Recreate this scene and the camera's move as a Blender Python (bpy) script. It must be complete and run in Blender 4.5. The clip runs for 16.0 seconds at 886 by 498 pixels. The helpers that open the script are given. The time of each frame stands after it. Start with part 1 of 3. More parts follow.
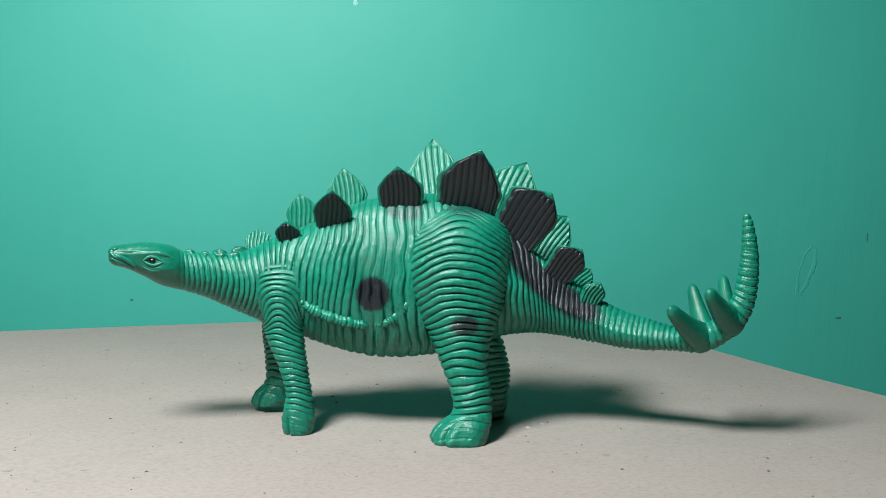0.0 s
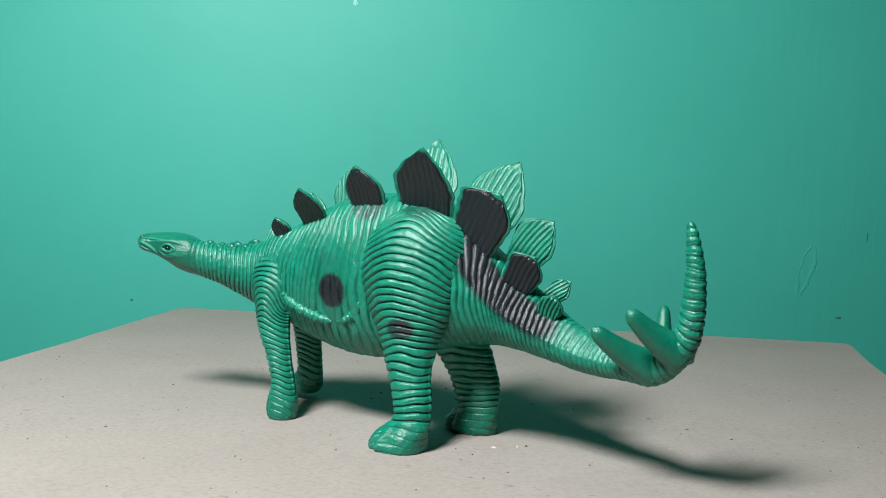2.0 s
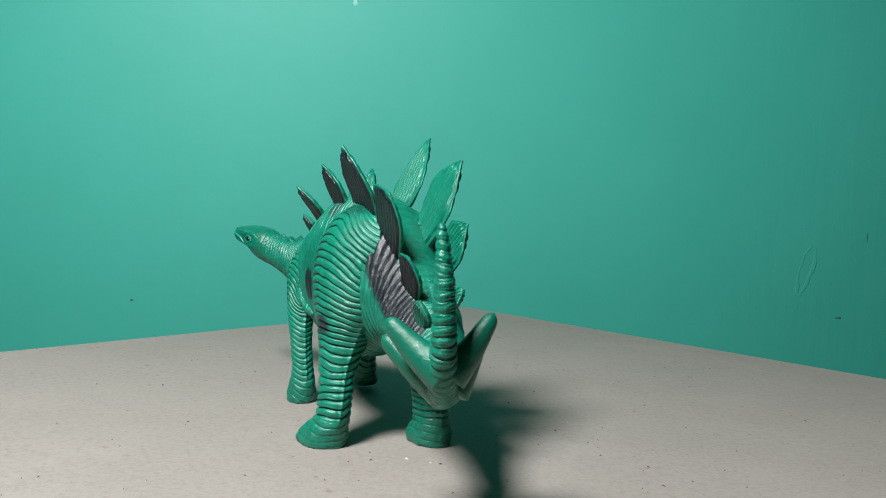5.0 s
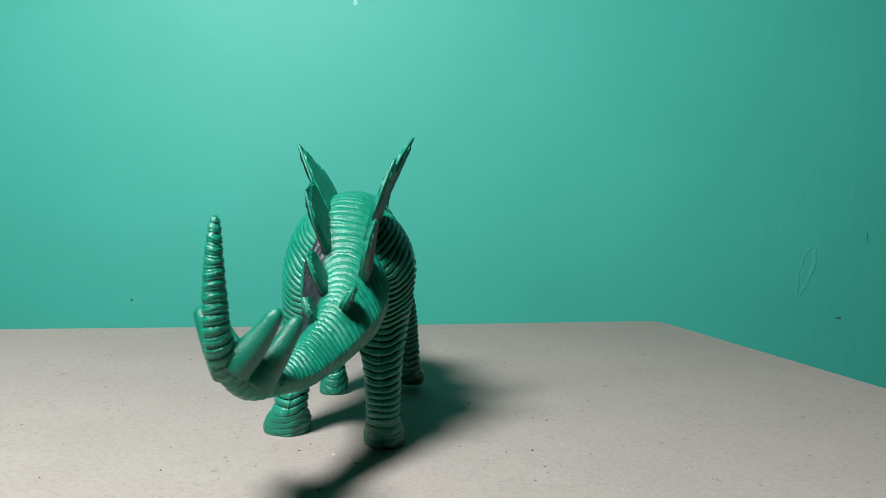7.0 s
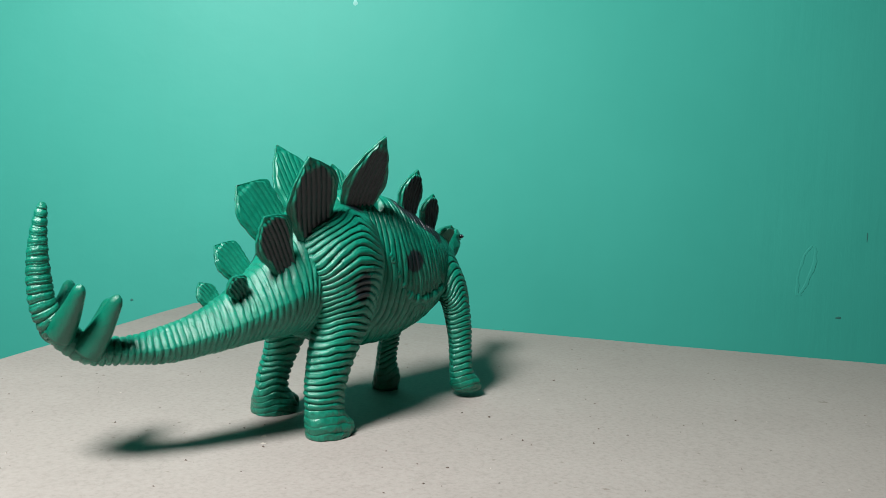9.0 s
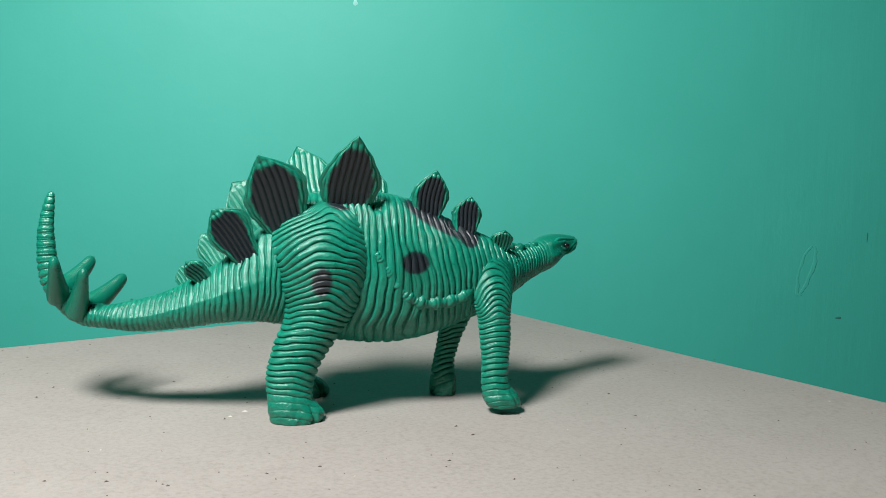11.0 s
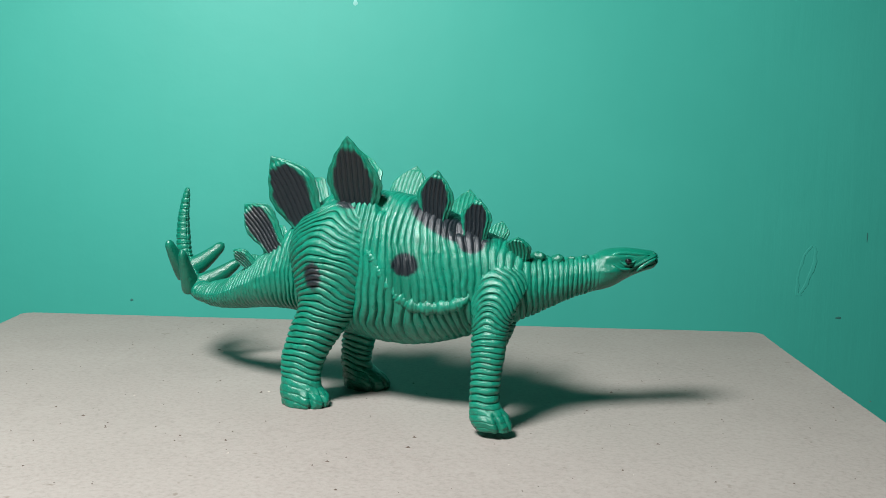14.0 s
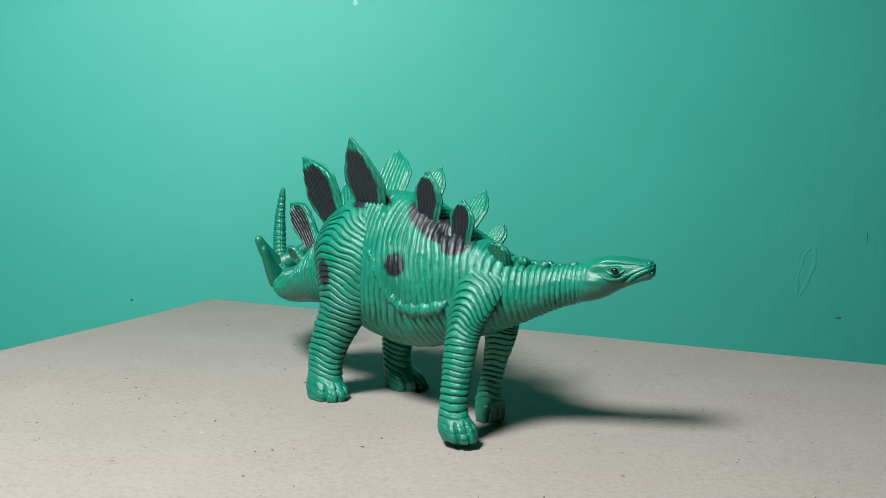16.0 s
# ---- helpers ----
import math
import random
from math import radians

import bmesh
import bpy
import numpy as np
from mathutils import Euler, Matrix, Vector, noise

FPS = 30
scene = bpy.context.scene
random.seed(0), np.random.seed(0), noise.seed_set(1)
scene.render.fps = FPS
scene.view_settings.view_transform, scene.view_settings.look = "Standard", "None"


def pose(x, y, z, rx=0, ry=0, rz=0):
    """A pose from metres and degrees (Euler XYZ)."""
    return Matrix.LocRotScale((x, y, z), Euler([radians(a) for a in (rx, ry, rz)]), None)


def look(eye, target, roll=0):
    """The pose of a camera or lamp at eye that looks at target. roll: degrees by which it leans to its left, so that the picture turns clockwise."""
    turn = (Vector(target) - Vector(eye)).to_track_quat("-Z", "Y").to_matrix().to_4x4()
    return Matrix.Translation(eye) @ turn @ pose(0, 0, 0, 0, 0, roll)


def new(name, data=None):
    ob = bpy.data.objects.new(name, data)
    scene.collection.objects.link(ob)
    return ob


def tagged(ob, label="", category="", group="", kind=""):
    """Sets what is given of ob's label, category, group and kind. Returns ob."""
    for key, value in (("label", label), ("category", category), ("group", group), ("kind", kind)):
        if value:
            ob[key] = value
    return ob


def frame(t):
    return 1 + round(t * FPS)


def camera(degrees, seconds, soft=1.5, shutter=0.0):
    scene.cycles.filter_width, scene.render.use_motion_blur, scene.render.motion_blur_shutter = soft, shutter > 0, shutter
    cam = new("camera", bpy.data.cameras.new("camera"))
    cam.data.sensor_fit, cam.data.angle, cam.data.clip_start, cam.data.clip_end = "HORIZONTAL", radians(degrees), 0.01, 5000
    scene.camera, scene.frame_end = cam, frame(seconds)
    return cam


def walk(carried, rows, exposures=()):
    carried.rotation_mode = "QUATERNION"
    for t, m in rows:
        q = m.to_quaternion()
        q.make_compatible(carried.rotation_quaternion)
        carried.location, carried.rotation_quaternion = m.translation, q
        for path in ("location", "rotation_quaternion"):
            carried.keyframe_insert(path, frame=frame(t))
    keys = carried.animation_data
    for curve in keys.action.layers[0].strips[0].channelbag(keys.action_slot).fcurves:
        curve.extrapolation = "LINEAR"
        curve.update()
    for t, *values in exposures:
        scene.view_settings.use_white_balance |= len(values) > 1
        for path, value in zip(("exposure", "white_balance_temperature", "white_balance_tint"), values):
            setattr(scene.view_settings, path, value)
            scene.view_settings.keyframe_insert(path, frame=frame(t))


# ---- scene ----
# Turntable shot: the camera stands still, the board and the toy on it turn.
cam = camera(50.33, 16.0, soft=0.6, shutter=0.5)
eye = pose(0, -0.45, 0.1232, 0, 0, -3.193) @ pose(0, 0, 0, 84.778) @ pose(0, 0, 0, 0, 0, 1.525)
walk(cam, [(0, eye), (16, eye)], [(0, 0.0), (3.7, 0.0), (4.0, -0.2), (5.2, -0.16), (6.3, 0.0), (16, 0.0)])

# ---------------------------------------------------------------- light
world = bpy.data.worlds.new("room_dark")
world.use_nodes = True
world.node_tree.nodes["Background"].inputs[0].default_value = (0.52, 0.80, 0.58, 1)
world.node_tree.nodes["Background"].inputs[1].default_value = 0.038
scene.world = world

bulb = bpy.data.lights.new("desk_bulb", "SPOT")
bulb.energy, bulb.shadow_soft_size, bulb.color = 49.0, 0.095, (0.97, 0.972, 0.975)
bulb.spot_size, bulb.spot_blend = radians(150), 1.0
lamp = new("desk_bulb", bulb)
lamp.matrix_world = look((-0.25, -0.38, 0.62), (0.0, 0.20, -0.05))


# ---------------------------------------------------------------- materials
def material(name, rough=0.5):
    m = bpy.data.materials.new(name)
    m.use_nodes = True
    nt = m.node_tree
    b = nt.nodes["Principled BSDF"]
    b.inputs["Roughness"].default_value = rough
    return m, nt, b


def node(nt, kind, **values):
    n = nt.nodes.new(kind)
    for key, v in values.items():
        n.inputs[key].default_value = v
    return n


def ramp(nt, source, stops):
    r = nt.nodes.new("ShaderNodeValToRGB")
    e = r.color_ramp.elements
    while len(e) < len(stops):
        e.new(0.5)
    for el, (p, c) in zip(e, stops):
        el.position, el.color = p, (*c, 1)
    nt.links.new(source, r.inputs[0])
    return r.outputs[0]


def mixed(nt, fac, a, b):
    """Colour mix; a, b and fac are sockets or values."""
    n = nt.nodes.new("ShaderNodeMix")
    n.data_type = "RGBA"
    for sock, v in ((n.inputs[0], fac), (n.inputs[6], a), (n.inputs[7], b)):
        if isinstance(v, bpy.types.NodeSocket):
            nt.links.new(v, sock)
        else:
            sock.default_value = v if isinstance(v, float) else (*v, 1)
    return n.outputs[2]


def math_node(nt, op, a, b):
    n = nt.nodes.new("ShaderNodeMath")
    n.operation = op
    for sock, v in zip(n.inputs, (a, b)):
        if isinstance(v, bpy.types.NodeSocket):
            nt.links.new(v, sock)
        else:
            sock.default_value = v
    return n.outputs[0]


def noise_of(nt, coord, scale, detail=4.0, rough=0.6):
    n = node(nt, "ShaderNodeTexNoise", Scale=scale, Detail=detail, Roughness=rough)
    nt.links.new(coord, n.inputs["Vector"])
    return n.outputs["Fac"]


def bump(nt, b, height, strength, distance):
    n = node(nt, "ShaderNodeBump", Strength=strength, Distance=distance)
    nt.links.new(height, n.inputs["Height"])
    nt.links.new(n.outputs[0], b.inputs["Normal"])


def toy_material():
    """Soft green plastic, paler on the ridges (dry-brushing plus painted-in ridge light), with sprayed blue-black
    patches.
    """
    m, nt, b = material("green_toy_plastic", 0.36)
    b.inputs["Specular IOR Level"].default_value = 0.58
    co = nt.nodes.new("ShaderNodeTexCoord").outputs["Object"]
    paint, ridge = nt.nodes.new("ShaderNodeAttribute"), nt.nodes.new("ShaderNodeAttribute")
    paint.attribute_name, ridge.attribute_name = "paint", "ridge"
    big, fine = noise_of(nt, co, 45), noise_of(nt, co, 900, 3)
    green = ramp(nt, big, [(0.3, (0.0006, 0.116, 0.069)), (0.7, (0.0015, 0.162, 0.101))])
    # Ridges paler for dry-brushing and for light caught on the relief, painted in.
    brushed_lit = math_node(nt, "MULTIPLY", ridge.outputs["Fac"], ramp(nt, noise_of(nt, co, 330, 6, 0.75), [(0.34, (0.0,) * 3), (0.66, (0.72,) * 3)]))
    green = mixed(nt, brushed_lit, green, (0.006, 0.275, 0.178))
    chip = ramp(nt, fine, [(0.45, (0, 0, 0)), (0.62, (1, 1, 1))])
    dark = mixed(nt, math_node(nt, "MULTIPLY", chip, ramp(nt, ridge.outputs["Fac"], [(0.90, (0, 0, 0)), (1.0, (0.09,) * 3)])), (0.006, 0.0115, 0.0155), (0.22, 0.26, 0.30))
    spray = math_node(nt, "ADD", paint.outputs["Fac"], math_node(nt, "MULTIPLY", math_node(nt, "SUBTRACT", fine, 0.5), 0.9))
    edge = ramp(nt, spray, [(0.28, (0, 0, 0)), (0.74, (1, 1, 1))])
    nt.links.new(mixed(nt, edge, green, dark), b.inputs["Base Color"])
    gloss = ramp(nt, noise_of(nt, co, 120), [(0.3, (0.26,) * 3), (0.75, (0.44,) * 3)])
    nt.links.new(math_node(nt, "MAXIMUM", gloss, math_node(nt, "MULTIPLY", edge, 0.36)), b.inputs["Roughness"])
    bump(nt, b, math_node(nt, "ADD", noise_of(nt, co, 420, 5, 0.7), math_node(nt, "MULTIPLY", noise_of(nt, co, 1500, 4, 0.7), 0.35)), 0.48, 0.0008)
    return m


def wall_material():
    """Turquoise distemper with vertical brush marks."""
    m, nt, b = material("turquoise_wall_paint", 0.55)
    co = nt.nodes.new("ShaderNodeTexCoord").outputs["Object"]
    st = node(nt, "ShaderNodeMapping", Scale=(1.0, 1.0, 0.06))
    nt.links.new(co, st.inputs["Vector"])
    brush = noise_of(nt, st.outputs[0], 75, 4, 0.6)
    cloud = noise_of(nt, co, 5, 4)
    base = ramp(nt, cloud, [(0.3, (0.048, 0.470, 0.370)), (0.7, (0.056, 0.505, 0.400))])
    streak = ramp(nt, brush, [(0.35, (0.0,) * 3), (0.75, (0.15,) * 3)])
    nt.links.new(mixed(nt, streak, base, (0.055, 0.445, 0.348)), b.inputs["Base Color"])
    sep = nt.nodes.new("ShaderNodeSeparateXYZ")
    nt.links.new(co, sep.inputs[0])
    where = ramp(nt, math_node(nt, "ADD", sep.outputs[0], math_node(nt, "MULTIPLY", cloud, 0.2)), [(0.38, (0.03,) * 3), (0.52, (0.6,) * 3)])
    rough = math_node(nt, "ADD", math_node(nt, "MULTIPLY", brush, where), math_node(nt, "MULTIPLY", noise_of(nt, co, 30, 5), 0.6))
    bump(nt, b, rough, 0.35, 0.0016)
    return m


def board_material():
    """Raw hardboard: grey-brown pressed fibre with flecks."""
    m, nt, b = material("raw_hardboard", 0.75)
    co = nt.nodes.new("ShaderNodeTexCoord").outputs["Object"]
    base = ramp(nt, noise_of(nt, co, 14, 5), [(0.3, (0.272, 0.244, 0.220)), (0.7, (0.313, 0.284, 0.257))])
    fibre = ramp(nt, noise_of(nt, co, 420, 5, 0.7), [(0.32, (0.19, 0.166, 0.146)), (0.48, (0.30, 0.268, 0.243)), (0.72, (0.38, 0.346, 0.318))])
    base = mixed(nt, 0.38, base, fibre)
    spots = ramp(nt, noise_of(nt, co, 150, 2, 0.5), [(0.22, (1, 1, 1)), (0.27, (0, 0, 0))])
    nt.links.new(mixed(nt, math_node(nt, "MULTIPLY", spots, 0.6), base, (0.15, 0.115, 0.09)), b.inputs["Base Color"])
    bump(nt, b, noise_of(nt, co, 600, 5, 0.7), 0.3, 0.0005)
    return m


def plain(name, colour, rough, spread=0.12):
    m, nt, b = material(name, rough)
    co = nt.nodes.new("ShaderNodeTexCoord").outputs["Object"]
    lo, hi = [c * (1 - spread) for c in colour], [c * (1 + spread) for c in colour]
    nt.links.new(ramp(nt, noise_of(nt, co, 60), [(0.3, lo), (0.7, hi)]), b.inputs["Base Color"])
    return m


TOY, WALL, BOARD = toy_material(), wall_material(), board_material()
EYE = plain("black_gloss_eye", (0.006, 0.006, 0.008), 0.12)
FLECK_DARK = plain("dark_wood_fleck", (0.09, 0.065, 0.05), 0.8)
FLECK_PALE = plain("pale_wood_fleck", (0.44, 0.40, 0.35), 0.8)
WALL_STAIN = plain("wall_dirt", (0.03, 0.20, 0.165), 0.7)
WALL_CHIP = plain("pale_wall_chip", (0.30, 0.72, 0.64), 0.6)
WOOD = plain("table_wood", (0.20, 0.12, 0.07), 0.5)
UNSEEN_WALL = plain("grey_green_wall_paint", (0.26, 0.33, 0.29), 0.7)
CEIL = plain("white_ceiling", (0.55, 0.57, 0.55), 0.8)


# ---------------------------------------------------------------- mesh tools
def linked(name, bm, mat, parent=None, label="", smooth=True):
    me = bpy.data.meshes.new(name)
    bm.to_mesh(me)
    bm.free()
    me.materials.append(mat)
    for p in me.polygons:
        p.use_smooth = smooth
    ob = new(name, me)
    ob.parent = parent
    return tagged(ob, label)


def gridded(name, pts, mat, parent, closed=True, caps=True, label="", attrs=None):
    """A mesh of rings pts[i][j]; closed round j. attrs: name to an array of one number a vertex."""
    n, k = pts.shape[:2]
    verts = pts.reshape(-1, 3)
    i, j = np.meshgrid(np.arange(n - 1), np.arange(k if closed else k - 1), indexing="ij")
    a, b = i * k + j, i * k + (j + 1) % k
    faces = np.stack([a, b, b + k, a + k], -1).reshape(-1, 4).tolist()
    if caps:
        faces += [list(range(k))[::-1], list(range((n - 1) * k, n * k))]
    me = bpy.data.meshes.new(name)
    me.from_pydata(verts.tolist(), [], faces)
    me.materials.append(mat)
    me.polygons.foreach_set("use_smooth", [True] * len(me.polygons))
    for key, values in (attrs or {}).items():
        me.attributes.new(key, "FLOAT", "POINT").data.foreach_set("value", np.asarray(values, float).ravel())
    bm = bmesh.new()
    bm.from_mesh(me)
    bmesh.ops.recalc_face_normals(bm, faces=bm.faces)
    bm.to_mesh(me)
    bm.free()
    ob = new(name, me)
    ob.parent = parent
    return tagged(ob, label)


def smooth_rows(rows, count):
    """Catmull-Rom through rows of numbers, at even steps of chord length of the first three."""
    r = np.array(rows, float)
    seg = np.linalg.norm(np.diff(r[:, :3], axis=0), axis=1)
    s = np.concatenate([[0], np.cumsum(np.sqrt(seg))])
    d = np.gradient(r, s, axis=0)
    fine = np.linspace(0, s[-1], count * 3)
    k = np.clip(np.searchsorted(s, fine, side="right") - 1, 0, len(s) - 2)
    h = (s[k + 1] - s[k])[:, None]
    u = ((fine - s[k])[:, None]) / h
    out = (2 * u**3 - 3 * u**2 + 1) * r[k] + (u**3 - 2 * u**2 + u) * h * d[k] + (-2 * u**3 + 3 * u**2) * r[k + 1] + (u**3 - u**2) * h * d[k + 1]
    length = np.concatenate([[0], np.cumsum(np.linalg.norm(np.diff(out[:, :3], axis=0), axis=1))])
    even = np.linspace(0, length[-1], count)
    return np.stack([np.interp(even, length, out[:, c]) for c in range(r.shape[1])], 1), even


def noise_field(pts, scale, seed=0.0):
    """Smooth noise of about -1 to 1 at each of the points."""
    flat = pts.reshape(-1, 3) * scale + seed
    return np.array([noise.noise(v) for v in flat.tolist()]).reshape(pts.shape[:-1])


def crease(phase, sharp=3.6):
    """Height 0 at a groove, 1 on the ridge between two grooves."""
    return 1 - (1 - np.abs(np.sin(math.pi * phase))) ** sharp


def step(x, lo, hi):
    u = np.clip((x - lo) / (hi - lo), 0, 1)
    return u * u * (3 - 2 * u)


def blot(x, z, cx, cz, rx, rz, turn=0.0):
    """1 inside an ellipse, falling to 0 a third outside it."""
    c, s = math.cos(radians(turn)), math.sin(radians(turn))
    u, v = (x - cx) * c + (z - cz) * s, -(x - cx) * s + (z - cz) * c
    return 1 - step(np.hypot(u / rx, v / rz), 0.72, 1.4)


MM = 0.001

# ---------------------------------------------------------------- room
def box(x0, x1, y0, y1, z0, z1):
    bm = bmesh.new()
    bmesh.ops.create_cube(bm, size=1.0, matrix=Matrix.Translation(((x0 + x1) / 2, (y0 + y1) / 2, (z0 + z1) / 2)) @ Matrix.Diagonal((x1 - x0, y1 - y0, z1 - z0, 1)))
    return bm


def build_room():
    y = 0.50
    wall = linked("wall_north", box(-2.4, 2.4, y, y + 0.1, -0.75, 1.9), WALL, smooth=False)
    tagged(wall, "turquoise painted wall with faint vertical brush marks", "wall", kind="structure")
    # Unseen walls and ceiling close the room; their tones are set for bounce light.
    for name, b in (("wall_south", (-2.4, 2.4, -3.2, -3.1, -0.75, 1.9)), ("wall_west", (-2.5, -2.4, -3.2, y + 0.1, -0.75, 1.9)), ("wall_east", (2.4, 2.5, -3.2, y + 0.1, -0.75, 1.9))):
        tagged(linked(name, box(*b), UNSEEN_WALL, smooth=False), "unseen plain wall, grey-green to tint bounced light", "wall", kind="structure")
    tagged(linked("floor", box(-2.5, 2.5, -3.2, y + 0.1, -0.85, -0.75), WOOD, smooth=False), "plain brown floor", "floor", kind="structure")
    tagged(linked("ceiling", box(-2.5, 2.5, -3.2, y + 0.1, 1.9, 2.0), CEIL, smooth=False), "unseen plain white ceiling", "ceiling", kind="structure")
    return wall


north = build_room()


def wall_mark(name, x, z, sx, sz, mat):
    """A thin blister or stain of paint on the wall."""
    bm = bmesh.new()
    ring = [bm.verts.new((x + sx * math.cos(a) * (1 + 0.2 * math.sin(3 * a + x * 90)), 0.5, z + sz * math.sin(a))) for a in np.linspace(0, 2 * math.pi, 16, endpoint=False)]
    mid = bm.verts.new((x, 0.4994, z))
    for k in range(16):
        bm.faces.new((ring[k], ring[(k + 1) % 16], mid))
    bmesh.ops.recalc_face_normals(bm, faces=bm.faces)
    return linked(name, bm, mat, north)


wall_mark("dirt_mark", 0.4933, 0.0575, 0.0008, 0.0052, WALL_STAIN)
wall_mark("dirt_mark", 0.4683, -0.0271, 0.0034, 0.0014, WALL_STAIN)
wall_mark("dirt_mark", -0.2575, -0.0216, 0.0016, 0.0014, WALL_STAIN)
wall_mark("paint_chip", -0.0398, 0.2779, 0.0022, 0.0030, WALL_CHIP)


def build_scrape():
    """The raised rim of an old scrape under the paint."""
    a = np.linspace(0, 2 * math.pi, 60, endpoint=False)
    b = np.linspace(0, 2 * math.pi, 10, endpoint=False)
    u, v = 0.0062 * np.cos(a) * (1 + 0.25 * np.sin(a)), 0.026 * np.sin(a)
    cx, cz = 0.430 + u + 0.24 * v, 0.0215 + v - 0.1 * u
    lumps = np.sin(3 * a + 1) + 0.7 * np.sin(7 * a) + 0.5 * np.sin(13 * a + 2)
    cx, cz = cx + 0.0005 * lumps, cz + 0.0006 * np.sin(5 * a + 1.3)
    r = 0.0013 + 0.0009 * (1 - np.sin(a - 0.9)) / 2 + 0.0003 * lumps
    pts = np.stack([cx[:, None] + r[:, None] * np.cos(b), 0.5 - 0.06 * r[:, None] * np.sin(b), cz[:, None] + 0 * b], -1)
    return gridded("scrape", np.concatenate([pts, pts[:1]], 0), WALL, north, caps=False)


build_scrape()


# ---------------------------------------------------------------- board
SLOPE_X, SLOPE_Y = 0.0021, -0.0220


def board_z(x, y):
    return SLOPE_X * x + SLOPE_Y * y


def build_board():
    """A hand-cut square of hardboard with worn, slightly rounded corners."""
    corners = [Vector(c) for c in ((-0.338, 0.214), (-0.158, -0.306), (0.357, -0.127), (0.172, 0.407))]
    ring = []
    for k in range(4):
        p, c, q = corners[k - 1], corners[k], corners[(k + 1) % 4]
        r = 0.015 if k == 0 else 0.009
        a, b = c + (p - c).normalized() * r, c + (q - c).normalized() * r
        for u in (0, 0.25, 0.5, 0.75, 1):
            ring.append((1 - u) ** 2 * a + 2 * u * (1 - u) * c + u * u * b)
        for u in np.linspace(0.02, 0.98, 60):
            w = c.lerp(q, u) if r / (q - c).length < u < 1 - r / (q - c).length else None
            if w is not None:
                side = (q - c).normalized()
                bow = (-0.004, 0.0, -0.014, 0.0)[k] * math.sin(math.pi * u)
                ring.append(w + Vector((side.y, -side.x)) * (bow + 0.0011 * noise.noise(Vector((w.x * 14, w.y * 14, k)))))
    bm = bmesh.new()
    rows = [[bm.verts.new((p.x * f, p.y * f, board_z(p.x, p.y) + dz)) for p in ring] for f, dz in ((1 - 0.004, -0.0040), (1, -0.0034), (1, -0.0006), (1 - 0.002, 0.0))]
    n = len(ring)
    for lo, hi in zip(rows, rows[1:]):
        for k in range(n):
            bm.faces.new((lo[k], lo[(k + 1) % n], hi[(k + 1) % n], hi[k]))
    bm.faces.new(rows[-1])
    bm.faces.new(rows[0][::-1])
    ob = linked("hardboard_sheet", bm, BOARD, smooth=False)
    return tagged(ob, "square sheet of raw grey-brown hardboard with small flecks", "board")


board = build_board()


def build_flecks(name, places, mat, label, seed):
    """Loose fibres and crumbs pressed on the sheet: x, y in mm, length in mm."""
    rng = random.Random(seed)
    bm = bmesh.new()
    for x, y, size in places:
        a, thin = rng.uniform(0, math.pi), rng.uniform(0.25, 0.7)
        ring = []
        for k in range(6):
            q = k * math.pi / 3
            u, v = size / 2 * math.cos(q) * rng.uniform(0.7, 1.1), size / 2 * thin * math.sin(q) * rng.uniform(0.7, 1.1)
            px, py = (x + u * math.cos(a) - v * math.sin(a)) * MM, (y + u * math.sin(a) + v * math.cos(a)) * MM
            ring.append((px, py, board_z(px, py)))
        low = [bm.verts.new((p[0], p[1], p[2] + 0.00002)) for p in ring]
        mid = bm.verts.new((x * MM, y * MM, board_z(x * MM, y * MM) + 0.0003 + size * 0.00012))
        for k in range(6):
            bm.faces.new((low[k], low[(k + 1) % 6], mid))
        bm.faces.new(low[::-1])
    ob = linked(name, bm, mat, board, smooth=False)
    return tagged(ob, label, kind="stuff")


rng = random.Random(4)
near = [(-92, -90, 2.2), (155, -84, 2.6), (77, -9, 2.4), (95, -83, 2.0), (12, -61, 1.6), (-16, -92, 1.6), (63, -34, 1.6), (110, -20, 2.0), (152, 57, 2.2), (-103, -122, 2.0),
        (-26, 27, 2.4), (-29, 41, 2.6), (-6, 72, 2.2), (48, 66, 2.0), (-24, 99, 1.8), (162, -66, 2.0), (-121, 31, 1.8), (108, 73, 1.8), (70, 69, 2.0), (130, 63, 2.2), (-129, -10, 1.8)]
def scatter(count, lo, hi):
    made = []
    while len(made) < count:
        x, y = rng.uniform(-250, 250), rng.uniform(-220, 300)
        if math.hypot(x, y) < 270:
            made.append((x, y, rng.uniform(lo, hi)))
    return made


build_flecks("dark_flecks", near + scatter(230, 0.5, 1.3), FLECK_DARK, "small dark wood crumbs and fibres", 1)
build_flecks("pale_flecks", [(66, -19, 3.5), (74, -12, 2.5), (150, -80, 2)] + scatter(26, 0.6, 1.5), FLECK_PALE, "small pale wood slivers", 2)


# ---------------------------------------------------------------- toy
toy = tagged(new("toy_dinosaur"), "green moulded plastic stegosaurus toy with blue-black sprayed patches", "toy dinosaur")

